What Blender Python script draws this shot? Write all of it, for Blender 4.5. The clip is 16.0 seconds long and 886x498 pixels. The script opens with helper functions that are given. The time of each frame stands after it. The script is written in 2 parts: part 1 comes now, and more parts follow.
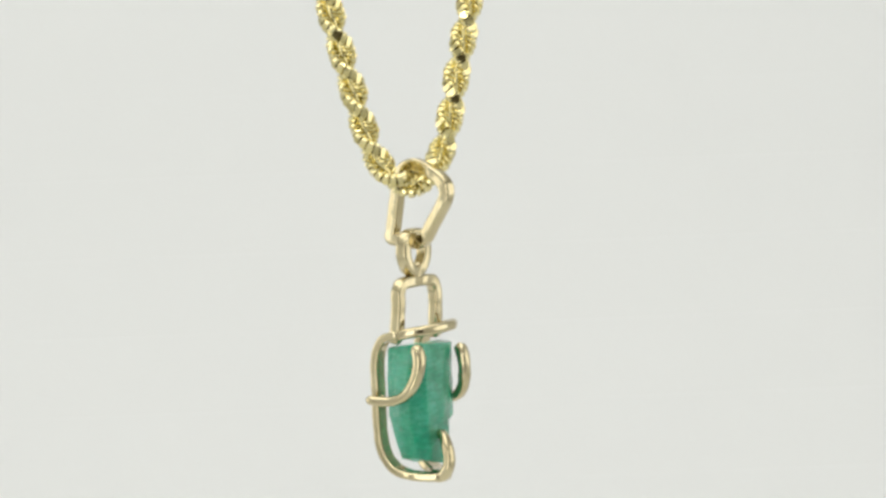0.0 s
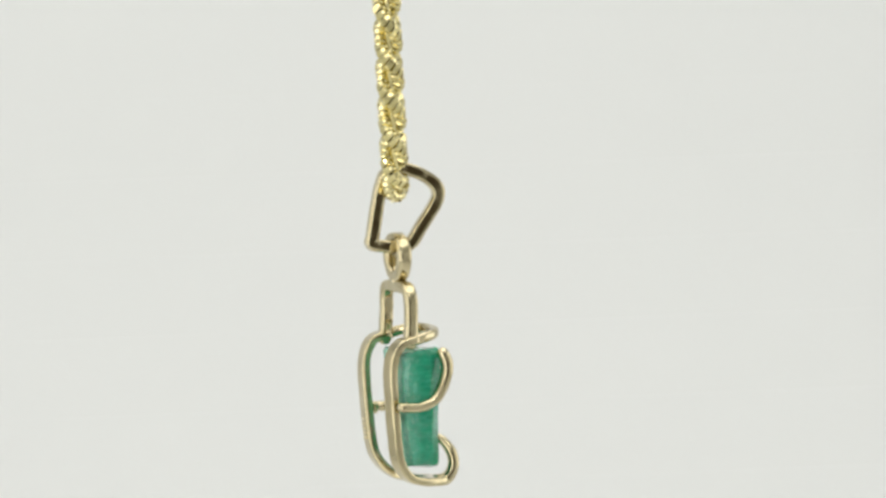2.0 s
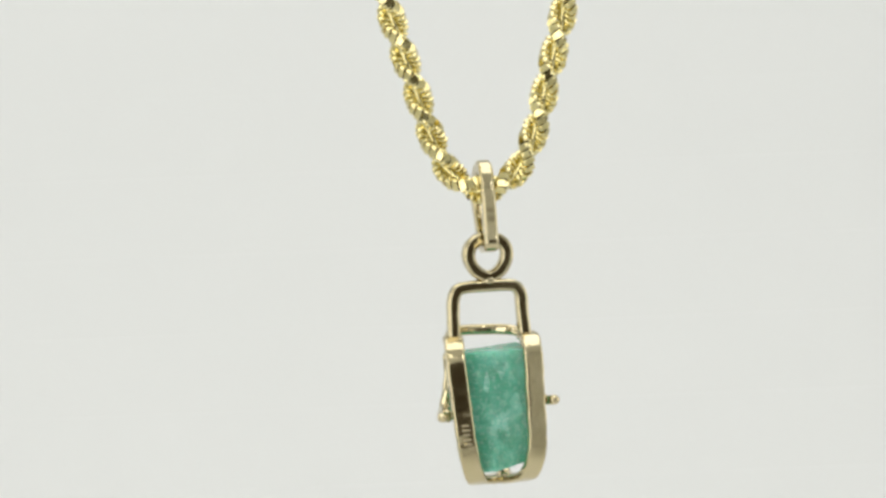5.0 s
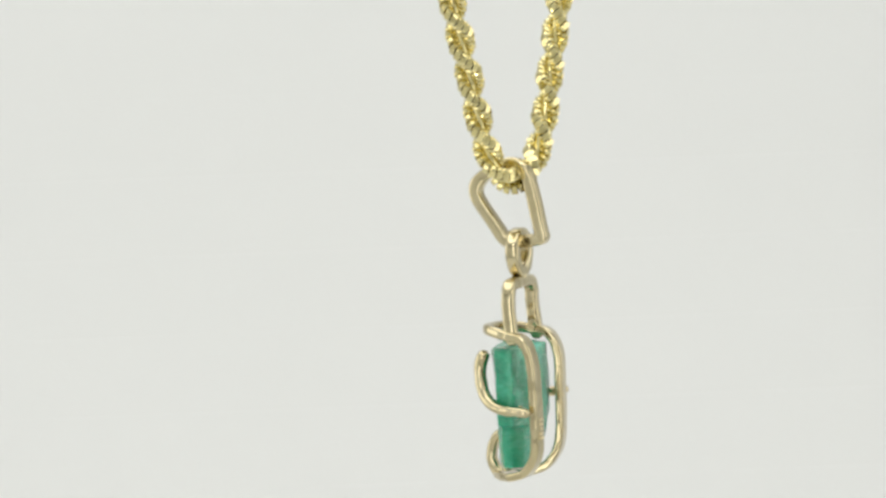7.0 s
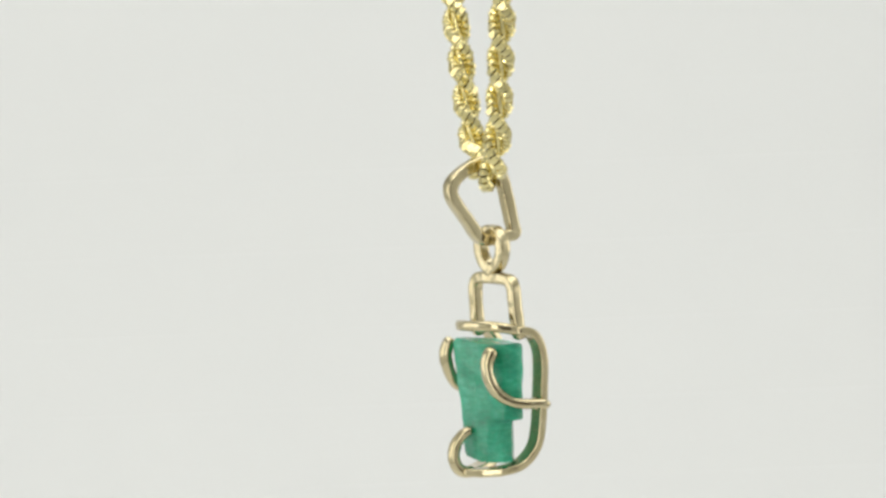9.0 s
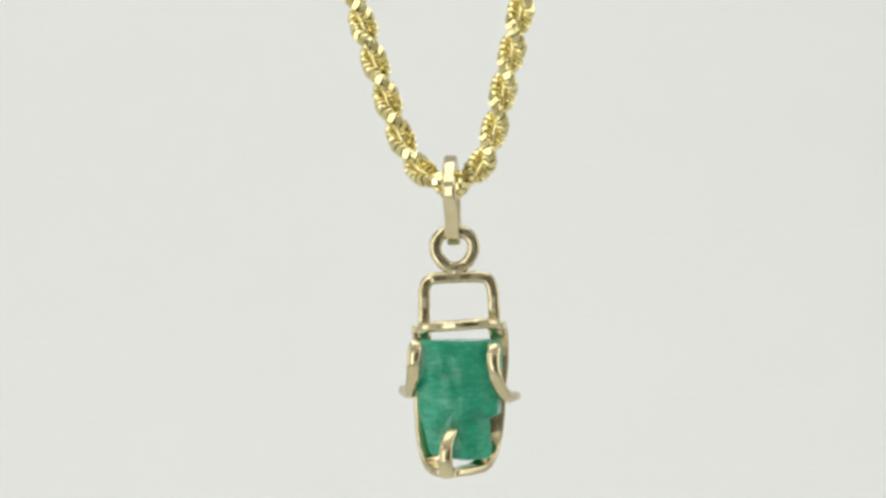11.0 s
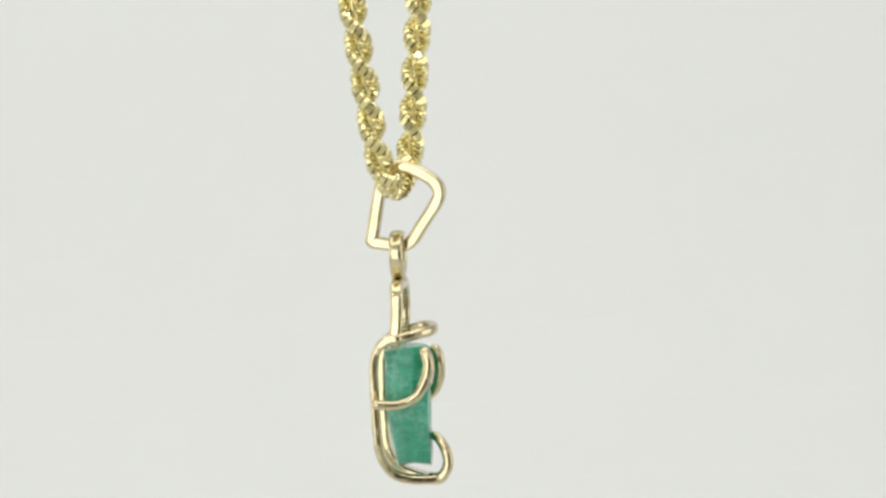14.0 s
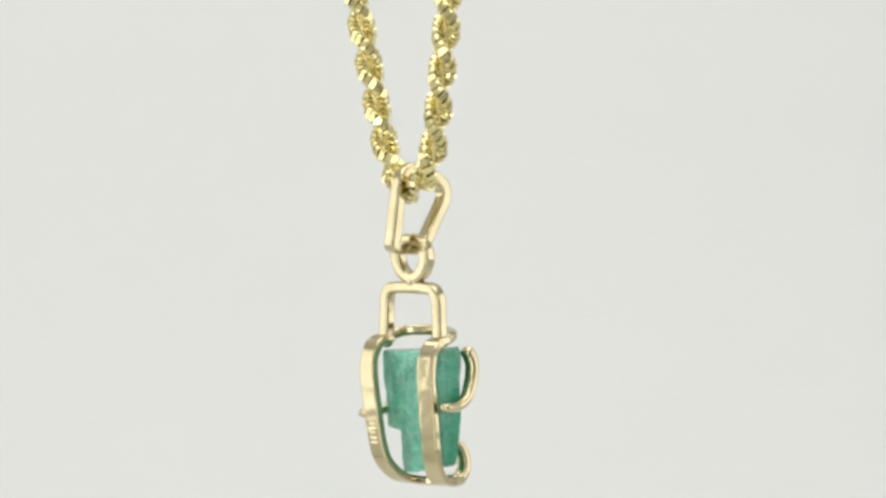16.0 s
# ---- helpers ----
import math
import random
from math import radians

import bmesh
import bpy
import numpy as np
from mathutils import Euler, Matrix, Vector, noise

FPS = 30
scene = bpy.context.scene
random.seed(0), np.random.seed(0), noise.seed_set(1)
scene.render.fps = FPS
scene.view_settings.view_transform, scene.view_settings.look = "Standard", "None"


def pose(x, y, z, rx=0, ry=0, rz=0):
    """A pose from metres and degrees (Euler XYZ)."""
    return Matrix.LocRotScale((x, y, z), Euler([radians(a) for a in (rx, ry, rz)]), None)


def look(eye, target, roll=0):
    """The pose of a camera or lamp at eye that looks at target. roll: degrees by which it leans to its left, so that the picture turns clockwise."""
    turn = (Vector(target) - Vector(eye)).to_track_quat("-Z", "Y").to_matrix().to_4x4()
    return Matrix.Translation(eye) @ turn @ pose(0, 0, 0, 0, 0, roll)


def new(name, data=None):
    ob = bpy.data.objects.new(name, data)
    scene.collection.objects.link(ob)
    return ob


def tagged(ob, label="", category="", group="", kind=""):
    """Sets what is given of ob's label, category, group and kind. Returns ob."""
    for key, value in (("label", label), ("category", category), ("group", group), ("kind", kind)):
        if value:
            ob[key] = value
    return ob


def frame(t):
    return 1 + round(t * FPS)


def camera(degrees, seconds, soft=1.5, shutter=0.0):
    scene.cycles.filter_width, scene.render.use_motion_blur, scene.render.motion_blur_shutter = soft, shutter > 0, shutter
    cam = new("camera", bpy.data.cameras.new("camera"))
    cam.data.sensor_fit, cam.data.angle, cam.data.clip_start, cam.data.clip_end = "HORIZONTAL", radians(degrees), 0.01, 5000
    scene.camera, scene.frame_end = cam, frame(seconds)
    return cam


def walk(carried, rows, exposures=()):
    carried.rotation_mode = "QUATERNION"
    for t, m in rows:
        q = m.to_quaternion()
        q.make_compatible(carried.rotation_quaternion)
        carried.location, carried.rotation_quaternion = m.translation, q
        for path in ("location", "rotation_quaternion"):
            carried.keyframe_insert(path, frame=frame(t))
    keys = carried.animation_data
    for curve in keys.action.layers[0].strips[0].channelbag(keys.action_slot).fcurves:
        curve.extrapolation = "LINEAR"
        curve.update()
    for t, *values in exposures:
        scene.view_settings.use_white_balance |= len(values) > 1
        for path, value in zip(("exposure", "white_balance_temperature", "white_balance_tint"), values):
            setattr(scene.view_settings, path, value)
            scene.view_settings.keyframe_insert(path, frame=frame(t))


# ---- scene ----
# One unit of the plan below is a twentieth of a millimetre.
S = 5e-5

# ---- camera: still, on a stand, 0.4 m from the necklace ----
cam = camera(11.2, 16.0, soft=3.0)
DIST, PITCH = 8000 * S, radians(4.4)
EYE = Vector((-23.65 * S, -DIST * math.cos(PITCH), DIST * math.sin(PITCH)))
AIM = Vector((-23.65 * S, 0, 0))
STAND = look(EYE, AIM, -2.29)
walk(cam, [(0.0, STAND), (16.0, STAND)])

# ---- light: a white light tent, unseen lamps inside its cloth, a dim room in front ----
world = bpy.data.worlds.new("world")
scene.world = world
world.use_nodes = True
world.node_tree.nodes["Background"].inputs[0].default_value = (0.34, 0.31, 0.26, 1)
world.node_tree.nodes["Background"].inputs[1].default_value = 0.55


def area_lamp(name, eye, target, sx, sy, watts, colour=(1, 1, 1)):
    data = bpy.data.lights.new(name, "AREA")
    data.shape, data.size, data.size_y, data.energy, data.color = "RECTANGLE", sx, sy, watts, colour
    ob = new(name, data)
    ob.matrix_world = look(eye, target)
    return ob


CLOTH = (1, 1, 1)
GLOW = 0.866


def unseen_tent_lamp(eye, target, sx, sy, level=1.0):
    area_lamp("unseen_tent_lamp", eye, target, sx, sy, math.pi * sx * sy * GLOW * level, CLOTH)


# Unseen lamps: top and sides added, front left placed where the gold shines white.
unseen_tent_lamp((0, 0.0, 0.238), (0, 0.0, 0), 0.36, 0.36, 1.92)
unseen_tent_lamp((-0.348, 0.03, 0.03), (0, 0.03, 0.0), 0.28, 0.26, 1.3)
unseen_tent_lamp((0.348, 0.03, 0.03), (0, 0.03, 0.0), 0.28, 0.26, 1.28)
unseen_tent_lamp((-0.126, -0.366, 0.0), (-0.126, 0, 0.0), 0.19, 0.3, 2.1)
# Two small unseen lights added only for sparkle on the gold.
area_lamp("glint_light", (-0.16, -0.3, 0.2), (0, 0, 0), 0.03, 0.03, 0.04)
area_lamp("glint_light", (0.17, -0.28, 0.19), (0, 0, 0), 0.03, 0.03, 0.04)
scene.view_settings.exposure = 0.0


# ---- materials ----
def material(name):
    m = bpy.data.materials.new(name)
    m.use_nodes = True
    nt = m.node_tree
    return m, nt, nt.nodes["Principled BSDF"]


def node(nt, kind, **values):
    n = nt.nodes.new(kind)
    for key, value in values.items():
        n.inputs[key.replace("_", " ")].default_value = value
    return n


def ramp(nt, source, stops):
    r = nt.nodes.new("ShaderNodeValToRGB")
    e = r.color_ramp.elements
    while len(e) < len(stops):
        e.new(0.5)
    for i, (p, c) in enumerate(stops):
        e[i].position, e[i].color = p, (*c, 1)
    nt.links.new(source, r.inputs[0])
    return r


def gold(name, low, high, rough, bump, random_tint=0.0):
    m, nt, b = material(name)
    tex = nt.nodes.new("ShaderNodeTexCoord")
    n1 = node(nt, "ShaderNodeTexNoise", Scale=420.0, Detail=1.6)
    n2 = node(nt, "ShaderNodeTexNoise", Scale=3500.0, Detail=3.0)
    nt.links.new(tex.outputs["Object"], n1.inputs["Vector"])
    nt.links.new(tex.outputs["Object"], n2.inputs["Vector"])
    c = ramp(nt, n1.outputs["Fac"], [(0.35, low), (0.7, high)])
    nt.links.new(c.outputs[0], b.inputs["Base Color"])
    rr = nt.nodes.new("ShaderNodeMapRange")
    rr.inputs["To Min"].default_value, rr.inputs["To Max"].default_value = rough * 0.6, rough * 1.5
    nt.links.new(n2.outputs["Fac"], rr.inputs["Value"])
    nt.links.new(rr.outputs[0], b.inputs["Roughness"])
    bp = node(nt, "ShaderNodeBump", Strength=bump, Distance=0.00016)
    nt.links.new(n1.outputs["Fac"], bp.inputs["Height"])
    nt.links.new(bp.outputs[0], b.inputs["Normal"])
    b.inputs["Metallic"].default_value = 1.0
    return m


GOLD = gold("polished_gold", (0.55, 0.47, 0.28), (0.63, 0.55, 0.35), 0.13, 1.0)
CHAIN_GOLD = gold("chain_gold", (0.67, 0.58, 0.265), (0.80, 0.715, 0.39), 0.08, 0.3)
HALLMARK = gold("engraved_gold", (0.80, 0.70, 0.45), (0.86, 0.76, 0.52), 0.35, 0.5)


def emerald():
    m, nt, b = material("rough_emerald")
    tex = nt.nodes.new("ShaderNodeTexCoord")
    mp = nt.nodes.new("ShaderNodeMapping")
    mp.inputs["Scale"].default_value = (1, 1, 3.5)
    nt.links.new(tex.outputs["Object"], mp.inputs["Vector"])
    big = node(nt, "ShaderNodeTexNoise", Scale=230.0, Detail=6.0, Roughness=0.62, Distortion=0.6)
    lines = node(nt, "ShaderNodeTexNoise", Scale=900.0, Detail=5.0, Roughness=0.7)
    specks = node(nt, "ShaderNodeTexNoise", Scale=2200.0, Detail=3.0)
    nt.links.new(tex.outputs["Object"], big.inputs["Vector"])
    nt.links.new(mp.outputs[0], lines.inputs["Vector"])
    nt.links.new(tex.outputs["Object"], specks.inputs["Vector"])
    mix = nt.nodes.new("ShaderNodeMix")
    mix.inputs["Factor"].default_value = 0.45
    nt.links.new(big.outputs["Fac"], mix.inputs["A"])
    nt.links.new(lines.outputs["Fac"], mix.inputs["B"])
    c = ramp(nt, mix.outputs["Result"], [(0.30, (0.008, 0.16, 0.088)), (0.48, (0.018, 0.31, 0.172)),
                                         (0.60, (0.05, 0.42, 0.27)), (0.84, (0.24, 0.62, 0.47))])
    # paler towards the back: light passing through the crystal, put into its colour
    xyz = nt.nodes.new("ShaderNodeSeparateXYZ")
    nt.links.new(tex.outputs["Object"], xyz.inputs[0])
    side = nt.nodes.new("ShaderNodeMapRange")
    side.inputs["From Min"].default_value, side.inputs["From Max"].default_value = -0.0004, 0.0011
    side.inputs["To Max"].default_value = 0.7
    nt.links.new(xyz.outputs["Y"], side.inputs["Value"])
    back_glow = nt.nodes.new("ShaderNodeMath")
    back_glow.operation = "MULTIPLY"
    patches = ramp(nt, big.outputs["Fac"], [(0.3, (0.35, 0.35, 0.35)), (0.62, (1, 1, 1))])
    nt.links.new(side.outputs[0], back_glow.inputs[0])
    nt.links.new(patches.outputs[0], back_glow.inputs[1])
    lit_back = nt.nodes.new("ShaderNodeMix")
    lit_back.data_type = "RGBA"
    nt.links.new(back_glow.outputs[0], lit_back.inputs["Factor"])
    nt.links.new(c.outputs[0], lit_back.inputs[6])
    lit_back.inputs[7].default_value = (0.27, 0.63, 0.49, 1)
    # glints put into the colour as pale flecks, thick at the back, few elsewhere
    glint = node(nt, "ShaderNodeTexNoise", Scale=2900.0, Detail=4.0, Roughness=0.75)
    nt.links.new(tex.outputs["Object"], glint.inputs["Vector"])
    spots = ramp(nt, glint.outputs["Fac"], [(0.5, (0, 0, 0)), (0.7, (1, 1, 1))])
    amount = nt.nodes.new("ShaderNodeMath")
    amount.operation = "MULTIPLY_ADD"
    nt.links.new(side.outputs[0], amount.inputs[0])
    amount.inputs[1].default_value, amount.inputs[2].default_value = 0.6, 0.06
    scatter = nt.nodes.new("ShaderNodeMath")
    scatter.operation = "MULTIPLY"
    nt.links.new(spots.outputs[0], scatter.inputs[0])
    nt.links.new(amount.outputs[0], scatter.inputs[1])
    glinted = nt.nodes.new("ShaderNodeMix")
    glinted.data_type = "RGBA"
    nt.links.new(scatter.outputs[0], glinted.inputs["Factor"])
    nt.links.new(lit_back.outputs[2], glinted.inputs[6])
    glinted.inputs[7].default_value = (0.62, 0.86, 0.76, 1)
    nt.links.new(glinted.outputs[2], b.inputs["Base Color"])
    bp = node(nt, "ShaderNodeBump", Strength=0.3, Distance=0.0001)
    nt.links.new(lines.outputs["Fac"], bp.inputs["Height"])
    bp2 = node(nt, "ShaderNodeBump", Strength=0.65, Distance=0.00006)
    nt.links.new(specks.outputs["Fac"], bp2.inputs["Height"])
    nt.links.new(bp.outputs[0], bp2.inputs["Normal"])
    # cleavage: small upright facets, each tilted its own way
    up = nt.nodes.new("ShaderNodeMapping")
    up.inputs["Scale"].default_value = (1, 1, 0.5)
    nt.links.new(tex.outputs["Object"], up.inputs["Vector"])
    cells = node(nt, "ShaderNodeTexVoronoi", Scale=1700.0)
    nt.links.new(up.outputs[0], cells.inputs["Vector"])
    tilt, local, slope = (nt.nodes.new("ShaderNodeVectorMath") for _ in range(3))
    tilt.operation, local.operation, slope.operation = "SUBTRACT", "SUBTRACT", "DOT_PRODUCT"
    tilt.inputs[1].default_value = (0.5, 0.5, 0.5)
    nt.links.new(cells.outputs["Color"], tilt.inputs[0])
    nt.links.new(up.outputs[0], local.inputs[0])
    nt.links.new(cells.outputs["Position"], local.inputs[1])
    nt.links.new(tilt.outputs[0], slope.inputs[0])
    nt.links.new(local.outputs[0], slope.inputs[1])
    bp3 = node(nt, "ShaderNodeBump", Strength=1.0, Distance=0.9)
    rough = nt.nodes.new("ShaderNodeMath")
    rough.operation = "MULTIPLY_ADD"
    nt.links.new(side.outputs[0], rough.inputs[0])
    rough.inputs[1].default_value, rough.inputs[2].default_value = 1.2, 0.22
    nt.links.new(rough.outputs[0], bp3.inputs["Strength"])
    nt.links.new(slope.outputs["Value"], bp3.inputs["Height"])
    nt.links.new(bp2.outputs[0], bp3.inputs["Normal"])
    nt.links.new(bp3.outputs[0], b.inputs["Normal"])
    b.inputs["Roughness"].default_value = 0.18
    b.inputs["IOR"].default_value = 1.57
    b.inputs["Subsurface Weight"].default_value = 0.6
    b.inputs["Subsurface Radius"].default_value = (0.2, 1.0, 0.7)
    b.inputs["Subsurface Scale"].default_value = 0.0014
    return m


EMERALD = emerald()


def cloth(name, colour):
    m, nt, b = material(name)
    tex = nt.nodes.new("ShaderNodeTexCoord")
    n1 = node(nt, "ShaderNodeTexNoise", Scale=9.0, Detail=3.0)
    n2 = node(nt, "ShaderNodeTexNoise", Scale=600.0, Detail=2.0)
    nt.links.new(tex.outputs["Object"], n1.inputs["Vector"])
    nt.links.new(tex.outputs["Object"], n2.inputs["Vector"])
    c = ramp(nt, n1.outputs["Fac"], [(0.3, tuple(v * 0.985 for v in colour)), (0.7, colour)])
    nt.links.new(c.outputs[0], b.inputs["Base Color"])
    bp = node(nt, "ShaderNodeBump", Strength=0.08, Distance=0.0003)
    nt.links.new(n2.outputs["Fac"], bp.inputs["Height"])
    nt.links.new(bp.outputs[0], b.inputs["Normal"])
    b.inputs["Roughness"].default_value = 0.9
    b.inputs["Specular IOR Level"].default_value = 0.1
    return m


WHITE = cloth("white_tent_cloth", (0.84, 0.845, 0.825))
DARK = cloth("dark_room_paint", (0.34, 0.30, 0.24))


# ---- mesh helpers ----
def finish(name, bm, mat, smooth=True):
    me = bpy.data.meshes.new(name)
    bm.normal_update()
    bm.to_mesh(me)
    bm.free()
    me.materials.append(mat)
    if smooth:
        me.polygons.foreach_set("use_smooth", [True] * len(me.polygons))
    return me


def part(name, bm, mat, parent, label="", smooth=True):
    ob = new(name, finish(name, bm, mat, smooth))
    ob.parent = parent
    if label:
        ob["label"] = label
    return ob


def box(bm, lo, hi):
    vs = [bm.verts.new((x, y, z)) for x in (lo[0], hi[0]) for y in (lo[1], hi[1]) for z in (lo[2], hi[2])]
    for f in ((0, 1, 3, 2), (4, 6, 7, 5), (0, 4, 5, 1), (2, 3, 7, 6), (0, 2, 6, 4), (1, 5, 7, 3)):
        bm.faces.new([vs[i] for i in f])


def spline(points, step=5.0, closed=False):
    """A smooth run of points through the given ones, in plan units."""
    p = [Vector(q) for q in points]
    n = len(p)
    out = []
    for i in range(n if closed else n - 1):
        if closed:
            a, b, c, d = p[i - 1], p[i], p[(i + 1) % n], p[(i + 2) % n]
        else:
            b, c = p[i], p[i + 1]
            a = p[i - 1] if i else b + (b - c)
            d = p[i + 2] if i + 2 < n else c + (c - b)
        ta, tb = (c - a) * 0.5, (d - b) * 0.5
        m = max(2, int((c - b).length / step))
        for k in range(m):
            t = k / m
            out.append(b * (2 * t**3 - 3 * t**2 + 1) + ta * (t**3 - 2 * t**2 + t) + c * (3 * t**2 - 2 * t**3) + tb * (t**3 - t**2))
    if not closed:
        out.append(p[-1])
    return out


def section(w, h, power=3.0, n=20):
    """A superellipse: 2 is round, higher is boxier."""
    out = []
    for k in range(n):
        a = 2 * math.pi * (k + 0.5) / n
        c, s = math.cos(a), math.sin(a)
        out.append((math.copysign(abs(c) ** (2 / power), c) * w / 2, math.copysign(abs(s) ** (2 / power), s) * h / 2))
    return out


def flat_section(w, h, r):
    """A rectangle with rounded corners of radius r."""
    out = []
    for k, (sx, sy) in enumerate(((1, 1), (-1, 1), (-1, -1), (1, -1))):
        cx, cy = sx * (w / 2 - r), sy * (h / 2 - r)
        arc = [(cx + r * math.cos(a), cy + r * math.sin(a)) for a in [math.pi / 2 * (k + i / 4) for i in range(5)]]
        shift = ((0, -sy * r * 0.5), (-sx * r * 0.5, 0)) if k % 2 == 0 else ((-sx * r * 0.5, 0), (0, -sy * r * 0.5))
        out += [(arc[0][0] + shift[0][0], arc[0][1] + shift[0][1])] + arc + [(arc[4][0] + shift[1][0], arc[4][1] + shift[1][1])]
    return out


def sweep(bm, path, w, h, side, power=3.0, closed=False, taper=(1.0, 1.0), wobble=0.0, flat=0.0):
    """A bar of section w x h along the path; w lies along the direction side."""
    n = len(path)
    rings = []
    for i, q in enumerate(path):
        a = path[i - 1] if (i or closed) else q
        b = path[(i + 1) % n] if (i + 1 < n or closed) else q
        t = (b - a).normalized()
        s = Vector(side(i / (n - 1)) if callable(side) else side)
        s = (s - t * s.dot(t)).normalized()
        u = t.cross(s)
        f = i / max(1, n - 1)
        k = taper[0] + (taper[1] - taper[0]) * f
        k *= 1 + wobble * noise.noise(q * 0.06)
        rings.append([bm.verts.new((q + s * x * k + u * y * k) * S) for x, y in (flat_section(w, h, flat) if flat else section(w, h, power))])
    m = len(rings[0])
    pairs = list(zip(rings, rings[1:])) + ([(rings[-1], rings[0])] if closed else [])
    for r0, r1 in pairs:
        for j in range(m):
            bm.faces.new((r0[j], r0[(j + 1) % m], r1[(j + 1) % m], r1[j]))
    if not closed:
        for ring, way in ((rings[0], -1), (rings[-1], 1)):
            i = 0 if way < 0 else n - 1
            t = (path[1] - path[0]) if way < 0 else (path[-1] - path[-2])
            t = t.normalized() * way
            mid = path[i]
            last = ring
            for grow, push in ((0.85, 0.25), (0.5, 0.42)):
                nxt = [bm.verts.new(mid * S + (v.co - mid * S) * grow + t * push * min(w, h) * S) for v in ring]
                for j in range(m):
                    q = (last[j], last[(j + 1) % m], nxt[(j + 1) % m], nxt[j])
                    bm.faces.new(q if way > 0 else q[::-1])
                last = nxt
            bm.faces.new(last if way > 0 else last[::-1])
    bmesh.ops.recalc_face_normals(bm, faces=bm.faces)


# ---- the tent and the room ----
def setting(name, boxes, mat, label):
    bm = bmesh.new()
    for lo, hi in boxes:
        box(bm, lo, hi)
    ob = new(name, finish(name, bm, mat, False))
    return tagged(ob, label, name.split("_")[0], kind="structure")


def backdrop():
    """One sheet of white paper: floor, a wide curve, and the wall behind."""
    bm = bmesh.new()
    prof = [(-0.37, -0.2), (0.15, -0.2)]
    prof += [(0.15 + 0.2 * math.sin(a), 0.0 - 0.2 * math.cos(a)) for a in [math.pi / 2 * k / 24 for k in range(1, 25)]]
    prof += [(0.35, 0.245)]
    prof += [(0.352, 0.245), (0.352, 0.0)]
    prof += [(0.15 + 0.202 * math.sin(a), -0.202 * math.cos(a)) for a in [math.pi / 2 * k / 24 for k in range(23, 0, -1)]]
    prof += [(0.15, -0.202), (-0.37, -0.202)]
    rows = [[bm.verts.new((x, y, z)) for y, z in prof] for x in (-0.355, 0.355)]
    n = len(prof)
    for i in range(n):
        j = (i + 1) % n
        bm.faces.new((rows[0][i], rows[0][j], rows[1][j], rows[1][i]))
    bmesh.ops.recalc_face_normals(bm, faces=bm.faces)
    return tagged(new("backdrop", finish("backdrop", bm, WHITE, False)), "plain seamless off-white paper backdrop, softly lit", "backdrop", kind="structure")


backdrop()
setting("wall_west", [((-0.37, -0.38, -0.21), (-0.357, 0.37, 0.26))], WHITE, "white translucent side wall of the light tent")
setting("wall_east", [((0.357, -0.38, -0.21), (0.37, 0.37, 0.26))], WHITE, "white translucent side wall of the light tent")
setting("ceiling", [((-0.357, -0.38, 0.247), (0.357, 0.37, 0.26))], WHITE, "white cloth ceiling of the light tent")
# Unseen flap, left open around the lens and rightwards to darken the gold's reflections.
setting("wall_south", [((-0.357, -0.38, -0.198), (-0.03, -0.375, 0.245)), ((0.03, -0.38, -0.198), (0.055, -0.375, 0.245)),
                       ((0.29, -0.38, -0.198), (0.357, -0.375, 0.245)), ((0.055, -0.38, 0.12), (0.29, -0.375, 0.245)),
                       ((0.055, -0.38, -0.198), (0.29, -0.375, -0.13)), ((-0.03, -0.38, 0.065), (0.03, -0.375, 0.245)),
                       ((-0.03, -0.38, -0.198), (0.03, -0.375, -0.08))],
        WHITE, "unseen white front flap of the light tent, its openings placed for dark reflections")
setting("floor", [((-0.6, -1.2, -0.24), (0.6, 0.42, -0.212))], DARK, "dark table top under the light tent")
setting("wall_room", [((-0.9, -1.22, -0.24), (0.9, -1.2, 0.6))], DARK, "dark painted wall of the unlit room")


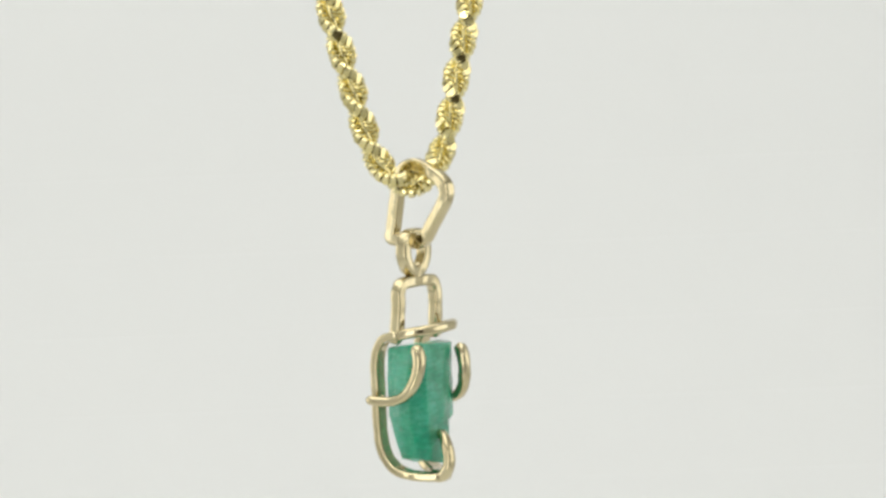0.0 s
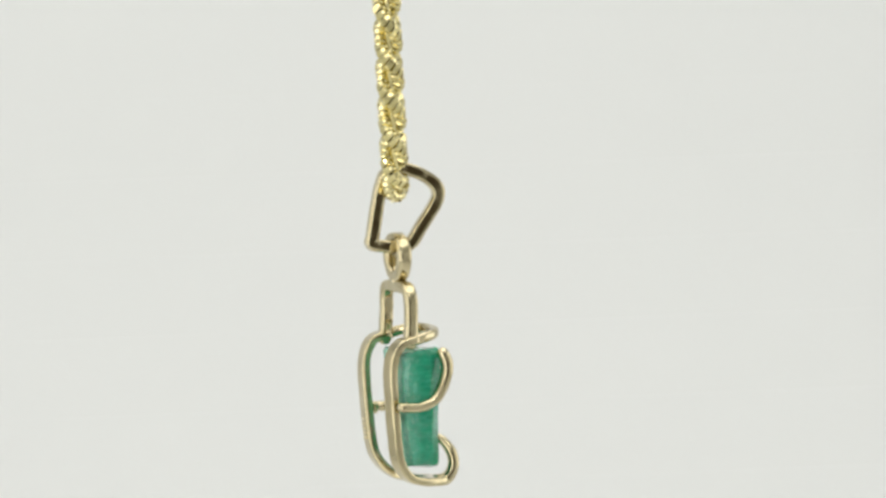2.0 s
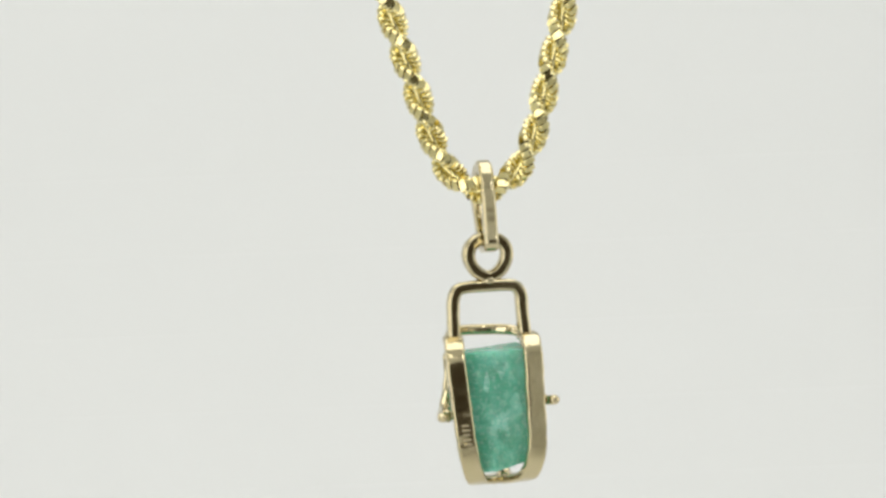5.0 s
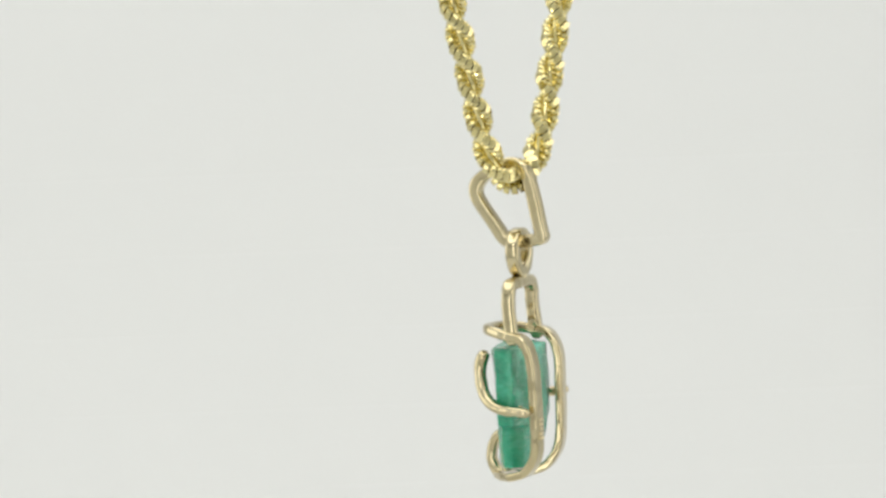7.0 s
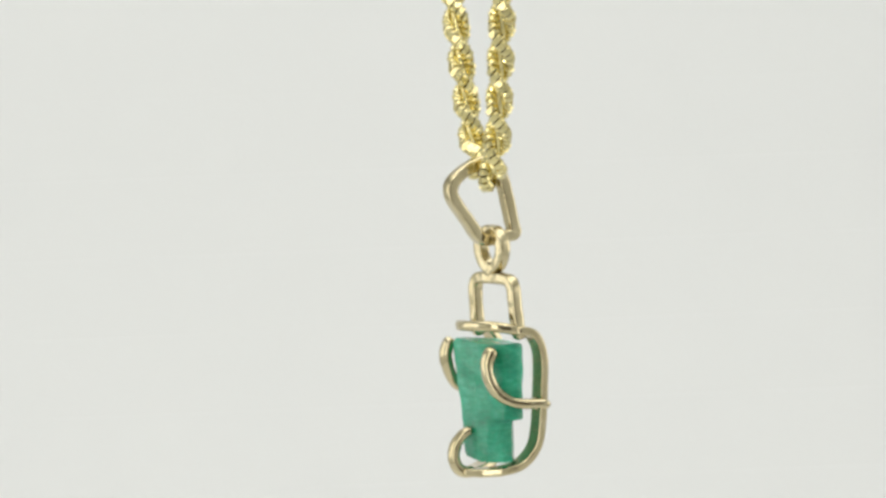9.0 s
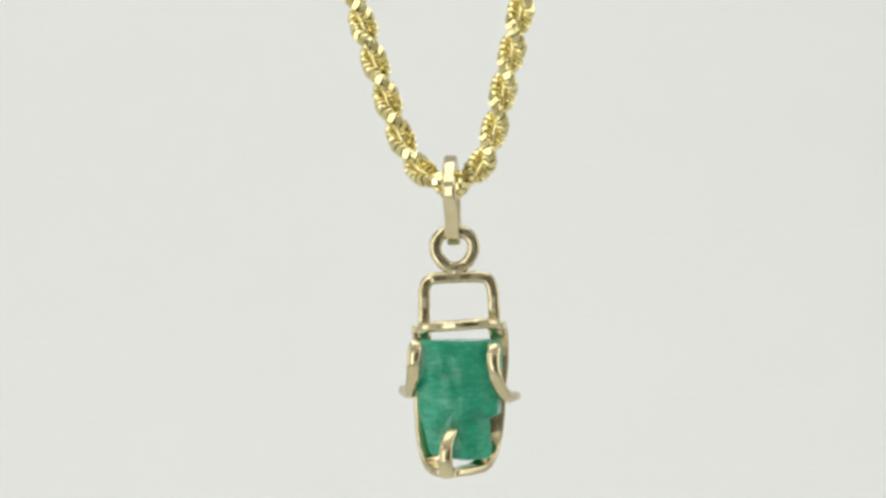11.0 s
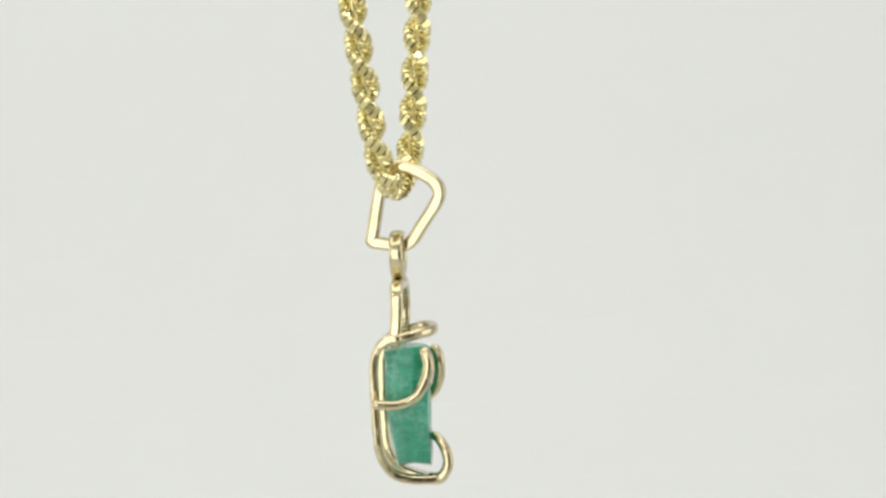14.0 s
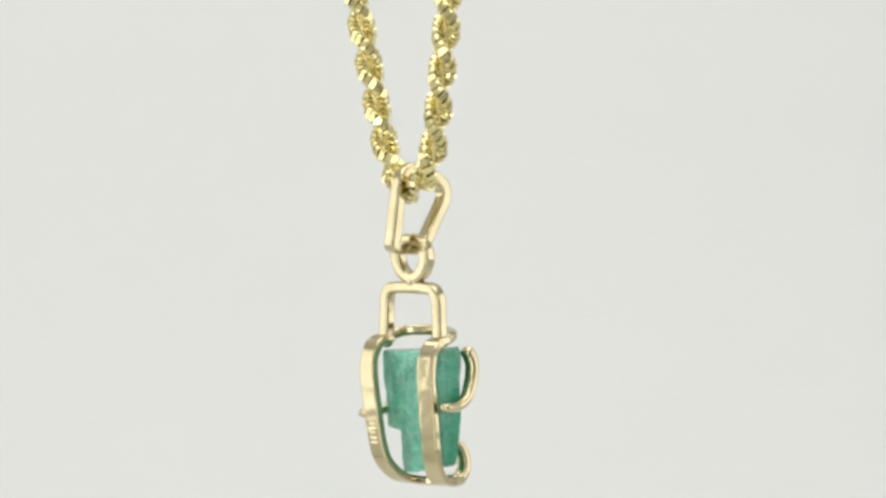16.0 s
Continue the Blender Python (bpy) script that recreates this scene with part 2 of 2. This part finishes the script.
# ---- the pendant ----
def pendant_thing():
    top = new("pendant")
    tagged(top, "yellow gold wire pendant caging a rough green emerald", "pendant")

    # rough crystal: columns side by side, one of them broken off short
    bm = bmesh.new()
    rng = random.Random(5)
    upper = [(-67, 22), (-73, -26), (-61, -51), (8, -50), (40, -46), (70, -29), (79, 4), (48, 14), (4, 22), (-40, 27)]
    lower = [(-56, 4), (-55, -28), (-40, -46), (0, -47), (24, -41), (44, -27), (46, -8), (28, 8), (2, 18), (-30, 12)]
    levels = [0, 0.06, 0.16, 0.27, 0.38, 0.5, 0.6, 0.665, 0.69, 0.76, 0.84, 0.92, 0.97, 1.0]
    rings = []
    for f in levels:
        ring = []
        for k, ((x0, y0), (x1, y1)) in enumerate(zip(upper, lower)):
            g = f
            x, y = x0 + (x1 - x0) * g, y0 + (y1 - y0) * g
            if k in (5, 6, 7):
                x = x0 - 8 * f if f < 0.68 else x1 + 6
                y = y0 if f < 0.68 else y1
            if k in (0, 1, 9):
                bend = max(0.0, (f - 0.55) / 0.45)
                x = x0 - 3 * math.sin(f * 3) + (x1 - x0) * bend**1.4
                y = y0 + (y1 - y0) * bend
            end = 0.96 if f in (0, 1.0) else 1.0
            z = -166 - 214 * f
            if f == 0:
                z += (-1 if k in (1, 2) else -7) + 2 * math.sin(x * 0.09)
            if f == 1.0:
                z += 1 if x < -10 else -6
                z += 10 if x < -40 else 0
            ring.append(bm.verts.new(Vector((x * end + rng.uniform(-1.6, 1.6), y * end + rng.uniform(-1.6, 1.6), z)) * S))
        rings.append(ring)
    m = len(upper)
    for r0, r1 in zip(rings, rings[1:]):
        for j in range(m):
            bm.faces.new((r0[j], r1[j], r1[(j + 1) % m], r0[(j + 1) % m]))
    bm.faces.new(rings[0])
    bm.faces.new(rings[-1][::-1])
    bmesh.ops.recalc_face_normals(bm, faces=bm.faces)
    bmesh.ops.bevel(bm, geom=bm.edges[:], offset=1.6 * S, segments=2, affect="EDGES", clamp_overlap=True)
    part("stone", bm, EMERALD, top, "rough green emerald crystal with pale streaks and a chipped step", False)

    # side bars of flat wire, down the back and forward under the stone
    for splay, pts in ((0.12, [(-64, -2, -150), (-65, 10, -151), (-65, 26, -157), (-64, 39, -175), (-64, 45, -202), (-64, 45, -245), (-66, 43, -320), (-63, 37, -362),
                                    (-56, 18, -391), (-48, -10, -402), (-37, -38, -405), (-31, -54, -405)]),
                      (-0.03, [(69, -2, -150), (70, 10, -151), (73, 26, -157), (75, 38, -175), (75, 44, -202), (71, 45, -245), (63, 43, -320), (55, 37, -362),
                                    (42, 16, -391), (27, -12, -402), (0, -38, -405), (-22, -54, -405)])):
        bm = bmesh.new()
        sweep(bm, spline(pts), 34, 15, (1, splay, 0), wobble=0.05, flat=4.0)
        part("side_bar", bm, GOLD, top, "flat polished gold bar")

    bm = bmesh.new()
    sweep(bm, spline([(-66, 6, -153), (-64, -16, -148), (-52, -39, -144), (-28, -53, -142), (2, -57, -141), (32, -53, -140), (58, -39, -141), (70, -16, -146), (72, 6, -153)]),
          19, 17, (0, 0, 1), 2.6, wobble=0.05)
    part("front_arc", bm, GOLD, top)

    bm = bmesh.new()
    sweep(bm, spline([(-27, -46, -405), (-30, -61, -404), (-32, -72, -394), (-32, -78, -376), (-30, -74, -355), (-23, -64, -338), (-17, -54, -330)], 4),
          23, 18, (1, 0, 0), 3.0, taper=(1.2, 0.85), wobble=0.12)
    part("hook_prong", bm, GOLD, top, "curled gold prong under the stone")

    for pts in ([(-100, 38, -263), (-97, 24, -265), (-91, -2, -265), (-88, -28, -254), (-84, -45, -230), (-82, -54, -202), (-79, -52, -184), (-77, -48, -175)],
                [(100, 34, -282), (96, 20, -280), (88, -5, -279), (79, -30, -272), (69, -49, -255), (62, -58, -232), (59, -60, -210), (60, -57, -195), (62, -52, -185)]):
        bm = bmesh.new()
        sweep(bm, spline(pts, 4), 24, 20, (1, 0, 0), 2.5, taper=(0.85, 1.08), wobble=0.1)
        part("curl_prong", bm, GOLD, top, "curled round gold wire prong")

    bm = bmesh.new()
    sweep(bm, spline([(-62, 6, -158), (-60, 3, -138), (-58, 0, -100), (-57, 0, -78), (-49, 0, -64), (-36, 0, -60), (0, 0, -59), (38, 0, -60), (56, 0, -64), (64, 0, -78),
                      (66, 0, -100), (67, 3, -138), (68, 6, -158)]), 22, 21, (0, 1, 0), wobble=0.06, flat=5.5)
    part("hoop", bm, GOLD, top, "square gold wire hoop")

    bm = bmesh.new()
    ring = [Vector((34 * math.sin(a) * (1 + 0.14 * math.cos(a)), 0, -9 + 34 * math.cos(a))) for a in [2 * math.pi * k / 48 for k in range(48)]]
    sweep(bm, ring, 24, 22, (0, 1, 0), closed=True, wobble=0.05, flat=6.0)
    part("loop", bm, GOLD, top, "small gold ring soldered on the hoop")

    # solder joints
    for x, y, z, r in ((0, 0, -50, 14), (-64, 5, -152, 12), (70, 5, -152, 12), (-84, 24, -264, 6), (88, 22, -281, 8)):
        bm = bmesh.new()
        bmesh.ops.create_icosphere(bm, subdivisions=2, radius=r * S)
        for v in bm.verts:
            v.co = Vector((v.co.x * 1.2, v.co.y, v.co.z * (0.7 if z > -200 else 1.5))) * (1 + 0.1 * noise.noise(v.co * 9000)) + Vector((x, y, z)) * S
        part("solder_joint", bm, GOLD, top)

    # bail, turned a little against the hoop
    bm = bmesh.new()
    pts = [(0, 46, 18), (0, 43, 34), (0, 32, 90), (0, 23, 124), (0, 14, 140), (0, -4, 149), (0, -24, 146), (0, -55, 132), (0, -74, 116), (0, -79, 100), (0, -72, 81),
           (0, -46, 44), (0, -28, 18), (0, -14, 9), (0, 4, 10), (0, 26, 13)]
    sweep(bm, spline(pts, 4, closed=True), 24, 22, (1, 0, 0), closed=True, wobble=0.06, flat=5.0)
    bail = part("bail", bm, GOLD, top, "bent flat gold bail")
    bail.rotation_euler = (0, 0, radians(-5))
    bm = bmesh.new()
    bmesh.ops.create_icosphere(bm, subdivisions=2, radius=11 * S)
    for v in bm.verts:
        v.co = Vector((v.co.x * 1.05, v.co.y * 0.8, v.co.z * 0.9)) + Vector((0, 47, 17)) * S
    part("solder_joint", bm, GOLD, bail)

    # worn stamp on the back of one bar: unreadable, plain bars
    for k, (dz, w) in enumerate(((-297, 13), (-305, 16), (-313, 11), (-322, 15), (-330, 14))):
        bm = bmesh.new()
        box(bm, Vector((65 - w / 2 - k, 48.6, dz - 2)) * S, Vector((65 + w / 2 - k, 52.6, dz + 2)) * S)
        part("stamp_bar", bm, HALLMARK, top, smooth=False)
    return top


# ---- the chain ----
def chain_path():
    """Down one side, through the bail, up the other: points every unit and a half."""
    half = [(0, 0), (16, 4), (34, 13), (55, 33), (69, 52), (84, 88), (101, 137), (115, 190), (127, 228), (138, 268), (150, 312), (160, 360)]
    z = 360
    while z < 4700:
        z += 250
        half.append((160 + (z - 360) * 0.2, z))
    pts = [(-x - min(6, h * 0.08), 0, h - min(4, x * 0.1)) for x, h in half[:0:-1]] + [(x - min(5, h * 0.03), 0, h) for x, h in half]
    return spline(pts, 1.5)


GAP, PITCH_LAY, LAY, CUT = 9.4, 142.0, 15.2, 8.4
LEAN = Matrix.Rotation(radians(50), 4, "X") @ Matrix.Rotation(radians(14), 4, "Y")


def link_mesh():
    """One ring of the rope, its axis along z, ground flat where it faces out of the rope."""
    bm = bmesh.new()
    n, m = 16, 10
    back = LEAN.inverted()
    rings = []
    for i in range(n):
        t = 2 * math.pi * i / n
        out = Vector((math.cos(t), math.sin(t), 0))
        ring = []
        for j in range(m):
            q = 2 * math.pi * (j + 0.5) / m
            co = out * (8.2 + 4.3 * math.copysign(abs(math.cos(q)) ** 0.5, math.cos(q))) + Vector((0, 0, 5.8 * math.copysign(abs(math.sin(q)) ** 0.5, math.sin(q))))
            co = LEAN @ co
            co.x = min(co.x, CUT)
            ring.append(bm.verts.new(back @ co * S))
        rings.append(ring)
    for i in range(n):
        r0, r1 = rings[i], rings[(i + 1) % n]
        for j in range(m):
            bm.faces.new((r0[j], r1[j], r1[(j + 1) % m], r0[(j + 1) % m]))
    bmesh.ops.recalc_face_normals(bm, faces=bm.faces)
    return finish("link", bm, CHAIN_GOLD, False)


def chain_thing():
    """Two strands of small rings, laid round each other like a rope."""
    top = new("rope_chain")
    tagged(top, "bright yellow gold twisted rope chain hanging in a narrow loop", "chain")
    path = chain_path()
    along = [0.0]
    for a, b in zip(path, path[1:]):
        along.append(along[-1] + (b - a).length)
    mid = along[min(range(len(path)), key=lambda i: path[i].z)]
    rng = random.Random(3)
    me = link_mesh()
    rest = []
    for ply in range(2):
        i = 0
        s = 4.0 + ply * GAP / 2
        while s < along[-1] - 4:
            while along[i + 1] < s:
                i += 1
            q = path[i].lerp(path[i + 1], (s - along[i]) / (along[i + 1] - along[i]))
            t = (path[min(i + 3, len(path) - 1)] - path[max(i - 3, 0)]).normalized()
            y = Vector((0, 1, 0))
            x = y.cross(t).normalized()
            base = Matrix((x, y, t)).transposed().to_4x4()
            phi = -(s - mid) * 2 * math.pi / PITCH_LAY + math.pi * ply
            m = (Matrix.Translation(q * S) @ base @ Matrix.Rotation(phi, 4, "Z") @ Matrix.Translation((LAY * S, 0, 0))
                 @ Matrix.Rotation(rng.uniform(-0.07, 0.07), 4, "Y") @ Matrix.Rotation(rng.uniform(-0.07, 0.07), 4, "Z") @ LEAN)
            if q.z < 372:
                ob = new("link", me)
                ob.parent, ob.matrix_local = top, m
            else:
                rest.append(m)
            s += GAP * rng.uniform(0.94, 1.06)
    bm = bmesh.new()
    sweep(bm, path[::6], 13, 13, (0, 1, 0), 2.0)
    part("core", bm, CHAIN_GOLD, top)
    co = np.empty(len(me.vertices) * 3)
    me.vertices.foreach_get("co", co)
    co = np.c_[co.reshape(-1, 3), np.ones(len(me.vertices))]
    faces = np.array([tuple(p.vertices) for p in me.polygons])
    verts = np.concatenate([(co @ np.array(m).T)[:, :3] for m in rest])
    faces = np.concatenate([faces + k * len(co) for k in range(len(rest))])
    far = bpy.data.meshes.new("upper_links")
    far.from_pydata(verts.tolist(), [], faces.tolist())
    far.materials.append(CHAIN_GOLD)
    ob = tagged(new("upper_links", far), kind="stuff")
    ob.parent = top
    return top


pendant = pendant_thing()
chain = chain_thing()


# ---- what turns: the necklace swings slowly round the line it hangs from ----
# seconds, sideways place of the pendant
SWAY = [(0.0, -52.5), (0.5, -65), (1.0, -72), (1.5, -83), (2.0, -81), (2.5, -67), (3.0, -57), (3.5, -29), (4.0, 5.5), (4.5, 42), (4.7, 57),
        (7.0, 134), (7.5, 132), (8.0, 116), (8.5, 106), (9.0, 87), (11.3, 9), (11.5, 1), (12.0, -14), (12.5, -35), (13.0, -59), (13.5, -69),
        (14.0, -80), (14.5, -87), (15.0, -77), (15.5, -70), (16.0, -54)]
TURN, RATE = 56.0, 27.6
# seconds, degrees by which the turn runs ahead of its even rate
AHEAD = [(0.0, 1.9), (1.0, 1.0), (2.0, -0.4), (3.0, -0.5), (4.0, -0.8), (4.7, -0.2), (7.0, 0.0), (8.0, -3.2), (9.0, -1.2), (11.5, 2.4), (12.5, 3.3), (13.5, 2.8), (15.0, 0.0), (16.0, -0.3)]
# seconds, degrees by which the chain hangs behind the pendant
BEHIND = [(0.0, 22), (3.0, 19), (7.0, 18), (8.0, 15), (9.0, 17), (11.5, 18.5), (12.5, 18), (14.0, 16), (16.0, 16)]
# seconds, how far the chain rides up inside the bail
LIFT = [(0.0, 5), (2.0, 4), (3.5, 3), (4.5, -6), (7.0, 9), (8.0, 10), (9.0, 9), (11.5, -7), (12.5, -3), (13.5, 4), (16.0, 3)]


def motions():
    hang, rope = [], []
    for t, x in SWAY:
        deg = TURN + RATE * t + float(np.interp(t, *zip(*AHEAD)))
        behind = float(np.interp(t, *zip(*BEHIND)))
        lift = float(np.interp(t, *zip(*LIFT)))
        at = Vector((x - 23.65, 106 * math.cos(radians(deg)), 0))
        hang.append((t, Matrix.Translation(at * S) @ pose(0, 0, 0, 0, 0, deg)))
        rope.append((t, Matrix.Translation((at + Vector((-1, 0, 109 + lift))) * S) @ pose(0, 0, 0, 0, -0.6, 0) @ pose(0, 0, 0, 0, 0, deg - behind) @ Matrix.Translation(Vector((2.5, -3, 0)) * S)))
    walk(pendant, hang)
    walk(chain, rope)


motions()
